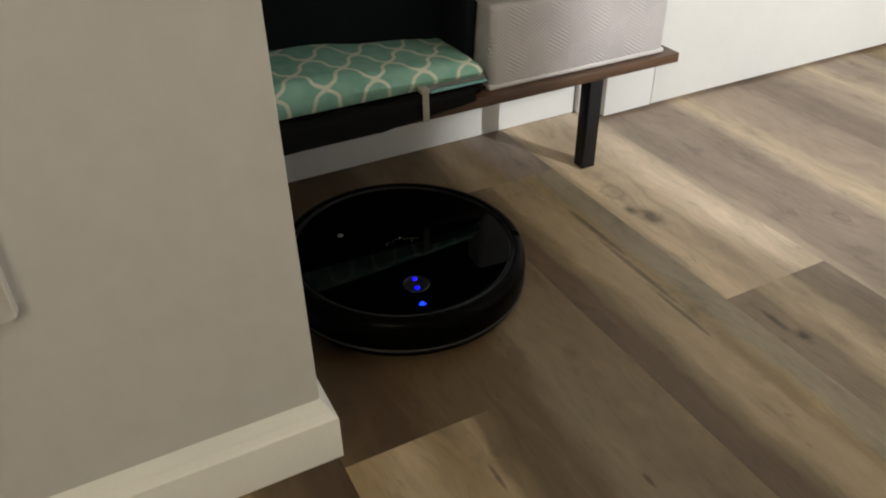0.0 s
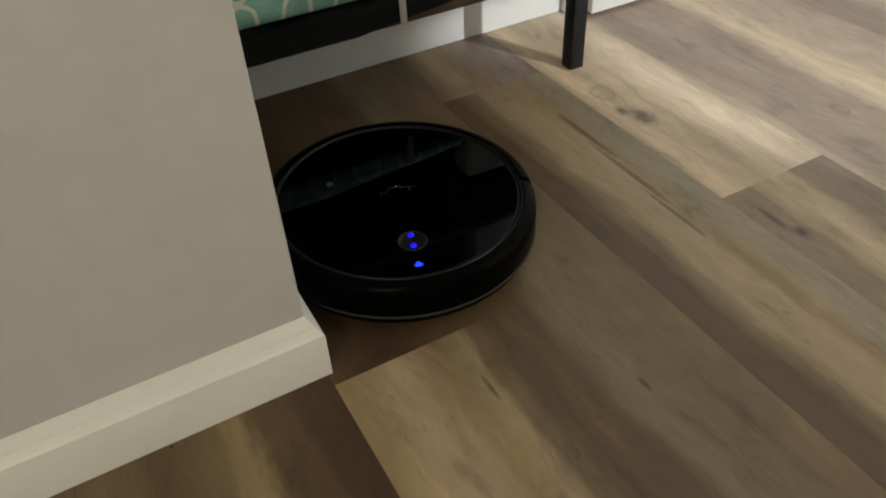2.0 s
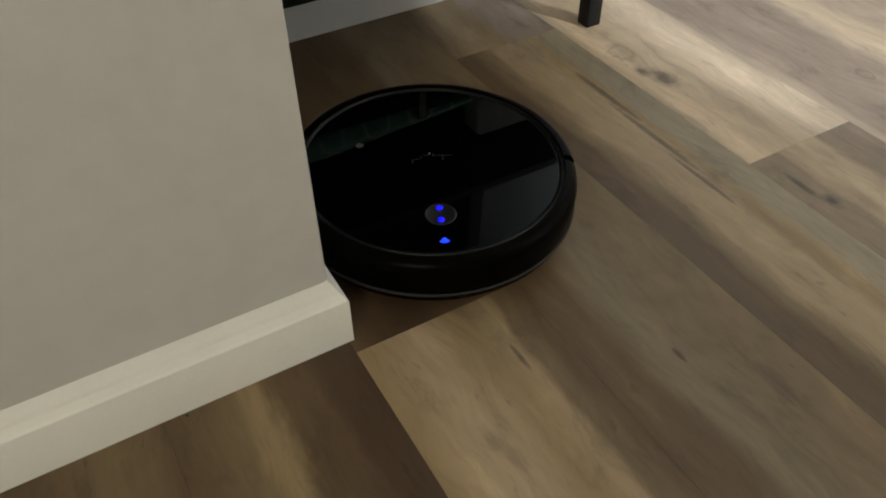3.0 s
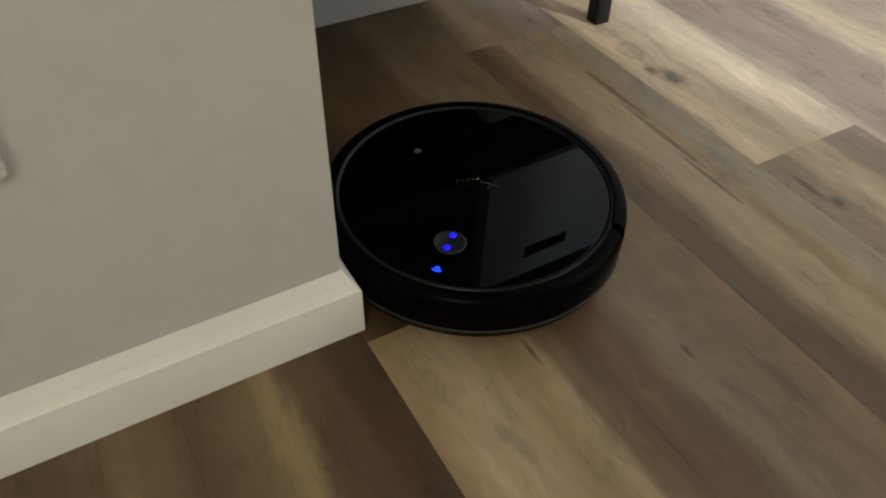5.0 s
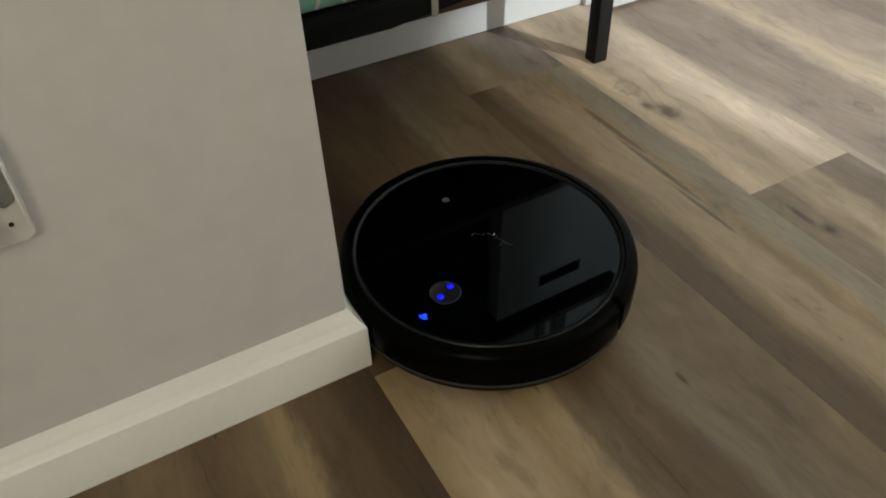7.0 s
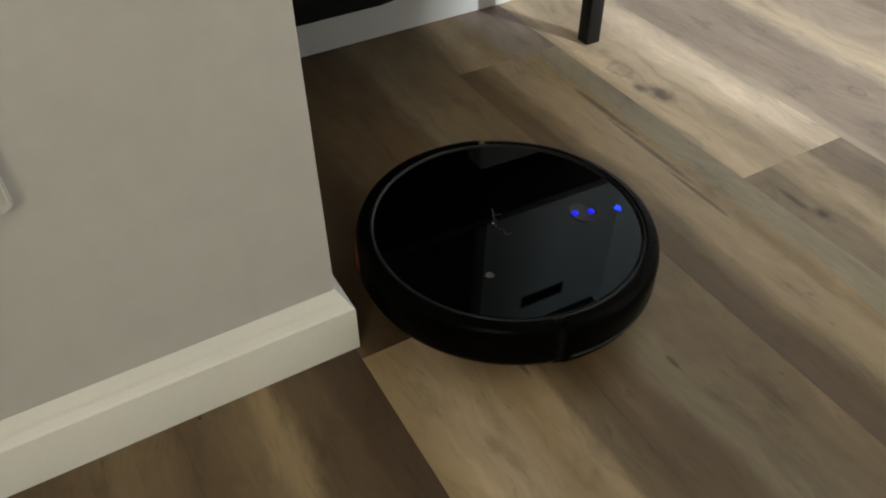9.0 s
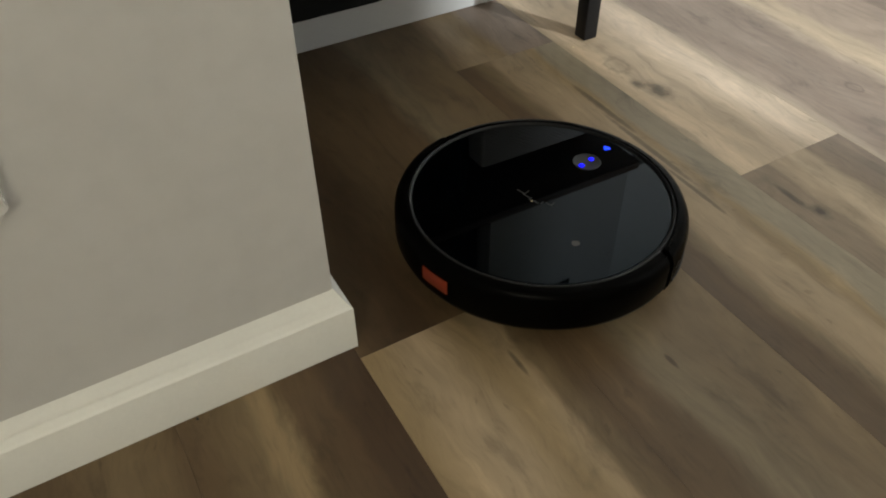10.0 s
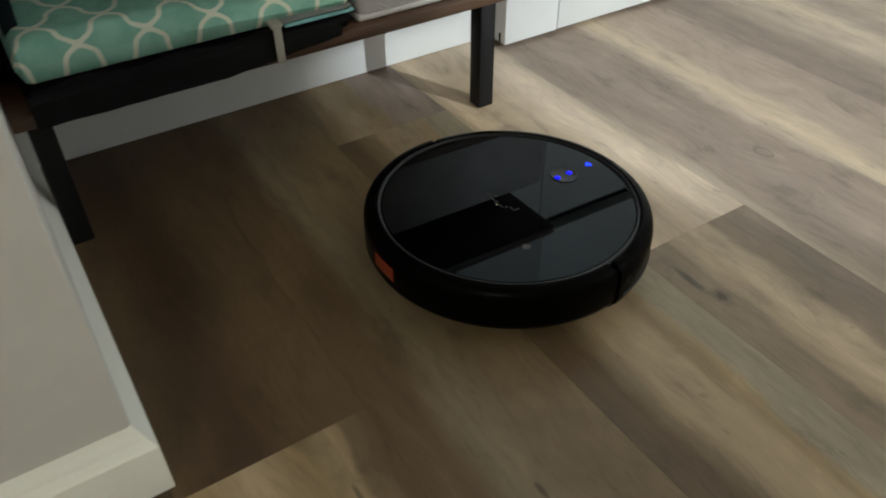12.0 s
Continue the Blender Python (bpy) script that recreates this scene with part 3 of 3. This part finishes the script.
def build_storage_boxes():
    ox, oy = -0.58, -0.47
    low = thing("storage_box", "white embossed storage box standing on the bench", "box", (0.58, 0.47, SHELF_TOP), group="storage boxes on the shelf unit")
    part("body", boxed(0.405 + ox, 0.737 + ox, 0.396 + oy, 0.535 + oy, 0.0005, 0.128, bevel=0.011, segments=4), EMBOSSED, low)
    part("foot_edge", boxed(0.4035 + ox, 0.7385 + ox, 0.3945 + oy, 0.537 + oy, 0.0006, 0.0095, bevel=0.0042, segments=4), BOX_EDGE, low, "smooth white lower edge")
    # the tall one above it, with a slot to hold it by cut through its front
    tall = thing("storage_box", "tall white storage box with a dark hand slot", "box", (0.58, 0.47, UPPER_BOARD + 0.0165), group="storage boxes on the shelf unit")
    x0, x1, y0, y1, h, t = 0.427 + ox, 0.746 + ox, 0.394 + oy, 0.535 + oy, 0.322, 0.004
    s0, s1, z0, z1 = 0.528 + ox, 0.633 + ox, 0.238, 0.270
    front = bmesh.new()
    for d in ((x0, s0, 0.0005, h), (s1, x1, 0.0005, h), (s0, s1, 0.0005, z0), (s0, s1, z1, h)):
        box(front, d[0], d[1], y0, y0 + t, d[2], d[3])
    part("front_panel", front, BOX_WHITE, tall, smooth=False)
    sides = bmesh.new()
    for d in ((x0, x0 + t, y0 + t, y1, 0.0005, h), (x1 - t, x1, y0 + t, y1, 0.0005, h), (x0 + t, x1 - t, y1 - t, y1, 0.0005, h), (x0 + t, x1 - t, y0 + t, y1 - t, 0.0005, 0.005)):
        box(sides, *d)
    part("side_panels", sides, BOX_WHITE, tall, smooth=False)
    # added black sheet stands in for the shade inside the box
    part("lining", boxed(x0 + t + 0.001, x1 - t - 0.001, y0 + 0.030, y0 + 0.034, 0.006, h - 0.01), BLACK_FABRIC, tall, "black sheet behind the slot in place of shade", smooth=False)


# ---- wall fixture ----
def build_fixture():
    f = thing("wall_fixture", "white plastic plug-in fixture mounted on the greige wall", "fixture", (-0.262, 0.013, 0.34))
    ox, oy, oz = 0.262, -0.013, -0.34

    def wall_plate(x0, x1, z0, z1, y0, y1, radius):
        bm = bmesh.new()
        ring = []
        for cx, cz, a0 in ((x1 - radius, z1 - radius, 0), (x0 + radius, z1 - radius, 90), (x0 + radius, z0 + radius, 180), (x1 - radius, z0 + radius, 270)):
            for k in range(7):
                a = radians(a0 + 15 * k)
                ring.append((cx + radius * math.cos(a), cz + radius * math.sin(a)))
        back = [bm.verts.new((x + ox, y1 + oy, z + oz)) for x, z in ring]
        front = [bm.verts.new((x + ox, y0 + oy, z + oz)) for x, z in ring]
        n = len(ring)
        for k in range(n):
            bm.faces.new((back[k], back[(k + 1) % n], front[(k + 1) % n], front[k]))
        bm.faces.new(back)
        face = bm.faces.new(front)
        bmesh.ops.bevel(bm, geom=list(face.edges), offset=0.0016, segments=2, profile=0.5, affect="EDGES")
        return bm

    part("plate", wall_plate(-0.300, -0.2297, 0.276, 0.412, 0.0045, 0.0128, 0.006), PLASTIC_WHITE, f)
    # flat grey strip raised on the plate where the channel runs
    part("recess", wall_plate(-0.2475, -0.2325, 0.3065, 0.3598, 0.0030, 0.0044, 0.0065), PLASTIC_GREY, f, "flat grey strip in place of the channel")
    part("rim", boxed(-0.2322 + ox, -0.2302 + ox, 0.0005 + oy, 0.0046 + oy, 0.285 + oz, 0.400 + oz, bevel=0.0007), PLASTIC_WHITE, f)
    part("cap", boxed(-0.262 + ox, -0.2324 + ox, -0.001 + oy, 0.0046 + oy, 0.3600 + oz, 0.407 + oz, bevel=0.002), PLASTIC_WHITE, f)
    sc = lathe(bmesh.new(), [(0, 0.0), (0.0017, 0.0), (0.0017, 0.0009), (0.0, 0.0011)], 20)
    bmesh.ops.transform(sc, matrix=pose(-0.2418 + ox, 0.0045 + oy, 0.2920 + oz, 90), verts=sc.verts)
    part("screw", sc, SCREW, f, "small dark screw")
    knob = lathe(bmesh.new(), [(0, 0), (0.011, 0.0), (0.0135, 0.004), (0.0135, 0.012), (0.011, 0.017), (0.005, 0.0195), (0, 0.020)], 40)
    bmesh.ops.transform(knob, matrix=pose(-0.2595 + ox, 0.0044 + oy, 0.3230 + oz, 90), verts=knob.verts)
    part("knob", knob, PLASTIC_WHITE, f, "round white knob")
    vial = lathe(bmesh.new(), [(0, 0), (0.011, 0.0), (0.013, 0.003), (0.013, 0.012), (0.008, 0.016), (0.007, 0.02), (0, 0.02)], 32)
    bmesh.ops.transform(vial, matrix=pose(-0.2665 + ox, -0.010 + oy, 0.2920 + oz), verts=vial.verts)
    part("vial", vial, CLEAR, f, "clear glass vial")


# ---- robot vacuum: heads along its own +x ----
def build_robot():
    r = thing("robot_vacuum", "round black robot vacuum with blue indicator lights on the floor", "robot vacuum")
    H, R = 0.0694, 0.1626
    # rear shell and the sprung front bumper, with a seam at each side
    lower = [(0.0, 0.0120), (0.141, 0.0120), (0.1475, 0.0160), (0.1540, 0.024), (0.1540, 0.0655), (0.0, 0.0655)]
    part("chassis", lathe(bmesh.new(), lower, 128), SHELL, r)
    rear = [(0.1450, 0.0135), (0.1520, 0.0175), (R - 0.0040, 0.0230), (R - 0.0006, 0.0310), (R - 0.0004, 0.0560), (R - 0.0012, 0.0630), (R - 0.0040, 0.0690), (R - 0.0085, 0.0716), (0.1480, 0.0722), (0.1480, 0.0640), (0.1560, 0.0600)]
    part("rear_shell", lathe(bmesh.new(), rear + rear[:1], 80, radians(87.6), radians(272.4)), SHELL, r)
    front = [(0.1450, 0.0110), (0.1520, 0.0150), (R - 0.0030, 0.0200), (R - 0.0002, 0.0280), (R, 0.0540), (R - 0.0012, 0.0612), (R - 0.0042, 0.0670), (R - 0.0092, 0.0708), (0.1480, 0.0718), (0.1480, 0.0640), (0.1560, 0.0600)]
    part("bumper", lathe(bmesh.new(), front + front[:1], 80, radians(-84.6), radians(84.6)), BUMPER, r)
    band = [(R - 0.0002, 0.0280), (R + 0.0006, 0.0288), (R + 0.0006, 0.0312), (R - 0.0002, 0.0320), (R - 0.0008, 0.0300)]
    part("bumper_strip", lathe(bmesh.new(), band + band[:1], 72, radians(-82), radians(82)), RUBBER, r, "thin rubber strip")
    # black glass lid with a shallow bright-edged ring
    lid = [(0.0, H), (0.1395, H), (0.1402, H), (0.1408, H), (0.1418, H - 0.0006), (0.1421, H - 0.0022), (0.0, H - 0.0022)]
    part("lid", lathe(bmesh.new(), lid, 160), GLASS_TOP, r, "glossy black glass lid")
    ring = [(0.1423, H - 0.0030), (0.1425, H + 0.0001), (0.1443, H + 0.0017), (0.1454, H + 0.0019), (0.1470, H + 0.0008), (0.1480, H - 0.0006), (0.1480, H - 0.0036)]
    part("lid_ring", lathe(bmesh.new(), ring + ring[:1], 160), RING, r, "raised black ring round the lid")
    # round button with its lights
    btn = [(0.0, H + 0.0002), (0.0136, H + 0.0003), (0.0146, H + 0.0006), (0.0153, H + 0.0010), (0.0160, H + 0.0008), (0.0165, H + 0.0003), (0.0160, H - 0.0004), (0.0, H - 0.0004)]
    button = lathe(bmesh.new(), btn, 48)
    bmesh.ops.translate(button, vec=(0.0862, 0, 0), verts=button.verts)
    button = part("button", button, BUTTON, r, "round black button")

    def led(x, y, size, mat, parent, name="light"):
        d = lathe(bmesh.new(), [(0.0, H + 0.0016), (size * 0.7, H + 0.0014), (size, H + 0.0006), (size, H + 0.0001), (0.0, H + 0.0001)], 20)
        bmesh.ops.translate(d, vec=(x, y, 0), verts=d.verts)
        part(name, d, mat, parent, "blue indicator light")

    led(0.0763, 0, 0.0034, BLUE, button)
    led(0.0942, -0.0005, 0.0034, BLUE, button)
    # wireless mark: a dot and two arcs
    led(0.1234, -0.0008, 0.0024, BLUE_PALE, r)
    for rad in (0.0037, 0.0056):
        arc = lathe(bmesh.new(), [(rad - 0.0006, H + 0.0003), (rad + 0.0006, H + 0.0003), (rad + 0.0006, H + 0.0008), (rad - 0.0006, H + 0.0008), (rad - 0.0006, H + 0.0003)], 18, radians(-55), radians(55))
        bmesh.ops.translate(arc, vec=(0.1222, -0.0008, 0), verts=arc.verts)
        part("light_arc", arc, BLUE_PALE, r, "blue wireless mark")
    # printed mark at the middle and a pale spot
    for x, y, dep, wid in ((-0.004, -0.020, 0.007, 0.0016), (-0.007, -0.0155, 0.0016, 0.006), (-0.010, -0.010, 0.0045, 0.0016), (-0.0135, -0.004, 0.0018, 0.008), (-0.013, 0.004, 0.006, 0.0016),
                           (-0.012, 0.0105, 0.0016, 0.010), (-0.0105, 0.019, 0.0018, 0.012), (-0.006, 0.014, 0.006, 0.0016)):
        part("printed_bar", boxed(x - dep / 2, x + dep / 2, y - wid / 2, y + wid / 2, H + 0.0001, H + 0.0003), BAR_GREY, r, "small grey printed mark")
    spot = bmesh.new()
    pts = [(math.cos(k * math.tau / 9) * 0.0064 * (0.75 + 0.6 * noise.noise((k * 1.7, 0, 0))), math.sin(k * math.tau / 9) * 0.0056 * (0.8 + 0.6 * noise.noise((k, 3, 0)))) for k in range(9)]
    low = [spot.verts.new((x - 0.0386, y - 0.0766, H + 0.0001)) for x, y in pts]
    top = [spot.verts.new((v.co.x, v.co.y, H + 0.0003)) for v in low]
    for k in range(9):
        spot.faces.new((low[k], low[(k + 1) % 9], top[(k + 1) % 9], top[k]))
    spot.faces.new(top)
    part("spot", spot, STICKER, r, "pale worn spot on the lid")
    # a fleck of dust that catches the light
    fleck = bmesh.new()
    bmesh.ops.create_icosphere(fleck, subdivisions=1, radius=0.0010)
    for v in fleck.verts:
        v.co = Vector((v.co.x * 1.3 - 0.0155, v.co.y * 0.8, H + 0.0004 + max(-0.0004, v.co.z * 0.4)))
    part("dust_fleck", fleck, ORANGE_CRUMB, r, "pale fleck of dust on the lid")
    # orange release at the back
    rel = [(R - 0.002, 0.0385), (R - 0.0002, 0.0388), (R + 0.0004, 0.0400), (R + 0.0004, 0.0540), (R - 0.0002, 0.0562), (R - 0.003, 0.0566)]
    part("release_button", lathe(bmesh.new(), rel + rel[:1], 16, radians(171.5), radians(184.0)), ORANGE, r, "orange-red release button")
    # side slots next to the bumper's ends
    for a0 in (86.1, -86.1):
        slot = [(0.1480, 0.0150), (R - 0.0045, 0.0200), (R - 0.0045, 0.0560), (R - 0.0090, 0.0640), (0.1480, 0.0660)]
        part("seam", lathe(bmesh.new(), slot + slot[:1], 6, radians(a0 - 1.45), radians(a0 + 1.45)), BLACK_FABRIC, r, "dark seam between bumper and shell")
    # wheels under the body, just touching the floor
    for y in (0.112, -0.112):
        wheel = lathe(bmesh.new(), [(0, -0.008), (0.031, -0.008), (0.033, -0.006), (0.033, 0.006), (0.031, 0.008), (0, 0.008)], 40)
        bmesh.ops.transform(wheel, matrix=pose(-0.005, y, 0.033, 90), verts=wheel.verts)
        part("wheel", wheel, RUBBER, r)
    caster = lathe(bmesh.new(), [(0, -0.006), (0.012, -0.006), (0.014, 0), (0.012, 0.006), (0, 0.006)], 24)
    bmesh.ops.transform(caster, matrix=pose(0.118, 0, 0.014, 90), verts=caster.verts)
    part("caster", caster, RUBBER, r)
    # side brush with three tufts
    br = bmesh.new()
    lathe(br, [(0, 0.009), (0.009, 0.009), (0.010, 0.005), (0.006, 0.002), (0, 0.002)], 20)
    for arm in range(3):
        for k in range(9):
            a = radians(arm * 120 + (k - 4) * 2.6)
            d, n = Vector((math.cos(a), math.sin(a), 0)), Vector((-math.sin(a), math.cos(a), 0))
            ln = 0.064 + 0.004 * math.sin(k * 2.3)
            p, q = d * 0.006 + Vector((0, 0, 0.006)), d * ln + Vector((0, 0, 0.0012))
            t = 0.00045
            vs = [br.verts.new(p + n * t), br.verts.new(p - n * t), br.verts.new(p + Vector((0, 0, 2 * t))), br.verts.new(q + n * t), br.verts.new(q - n * t), br.verts.new(q + Vector((0, 0, 2 * t)))]
            for f in ((0, 1, 4, 3), (1, 2, 5, 4), (2, 0, 3, 5), (0, 2, 1), (3, 4, 5)):
                br.faces.new([vs[i] for i in f])
    brush = part("side_brush", br, BRISTLE, r, "three-armed grey side brush", smooth=False)
    return r, brush


def build_crumbs():
    for x, y, r, mat, label in ((0.561, 0.381, 0.0016, ORANGE_CRUMB, "tiny yellowish crumb on the plank floor"),
                                (-0.168, -0.0035, 0.0016, SCREW, "tiny dark crumb on the floor by the baseboard")):
        bm = bmesh.new()
        bmesh.ops.create_icosphere(bm, subdivisions=2, radius=r)
        for v in bm.verts:
            v.co *= 1 + 0.35 * noise.noise(v.co * 900)
            v.co.z = max(-r * 0.6, v.co.z * 0.7)
        ob = part("crumb", bm, mat)
        ob.location = (x, y, r * 0.6)
        tagged(ob, label, "crumb", "crumbs on the floor")


build_rooms()
build_bench()
build_reflection_blocks()
build_carrier()
build_cushion()
build_storage_boxes()
build_fixture()
build_crumbs()
robot, side_brush = build_robot()
floor_planks()


# seconds, x, y, heading in degrees
ROBOT = [
    (0, 0.1802, 0.2374, -103.6),
    (0.5, 0.1598, 0.1638, -101.7),
    (1, 0.1610, 0.1709, -97.8),
    (1.5, 0.1618, 0.1604, -105.8),
    (2, 0.1585, 0.1551, -106.6),
    (2.5, 0.1586, 0.1226, -119.8),
    (3, 0.1618, 0.1336, -112.8),
    (3.2, 0.1579, 0.1195, -120.4),
    (4, 0.1590, 0.0930, -130.0),
    (4.8, 0.1606, 0.0636, -140.9),
    (5, 0.1632, 0.0684, -137.4),
    (5.5, 0.1627, 0.0696, -138.3),
    (6, 0.1611, 0.0453, -148.3),
    (6.5, 0.1726, 0.0473, -142.3),
    (7, 0.1618, 0.0375, -151.3),
    (7.5, 0.1618, 0.0222, -156.5),
    (7.7, 0.1624, 0.0164, -158.4),
    (7.9, 0.1660, 0.0150, -156.0),
    (8.1, 0.1740, 0.0175, -143.0),
    (8.4, 0.1830, 0.0205, -105.0),
    (8.7, 0.1860, 0.0215, -60.0),
    (9, 0.1880, 0.0220, -18.0),
    (9.3, 0.1906, 0.0196, 8.5),
    (9.5, 0.2020, 0.0228, 16.6),
    (10, 0.2462, 0.0367, 16.1),
    (10.5, 0.2925, 0.0525, 12.8),
    (11, 0.3473, 0.0686, 23.9),
    (11.5, 0.3841, 0.0864, 31.3),
    (12, 0.4265, 0.1028, 3.6),
]
# slight lean, low at nose and left, fitted to the camera's view of the lid
LEAN = Vector((0, 0, 1)).rotation_difference(Vector((0.0209, 0.018, 1))).to_matrix().to_4x4()


def motions():
    walk(robot, [(t, pose(x, y, 0, 0, 0, a) @ LEAN) for t, x, y, a in ROBOT])
    walk(side_brush, [(k / 10, pose(0.088, 0.088, 0, 0, 0, 84.0 * k)) for k in range(121)])


motions()
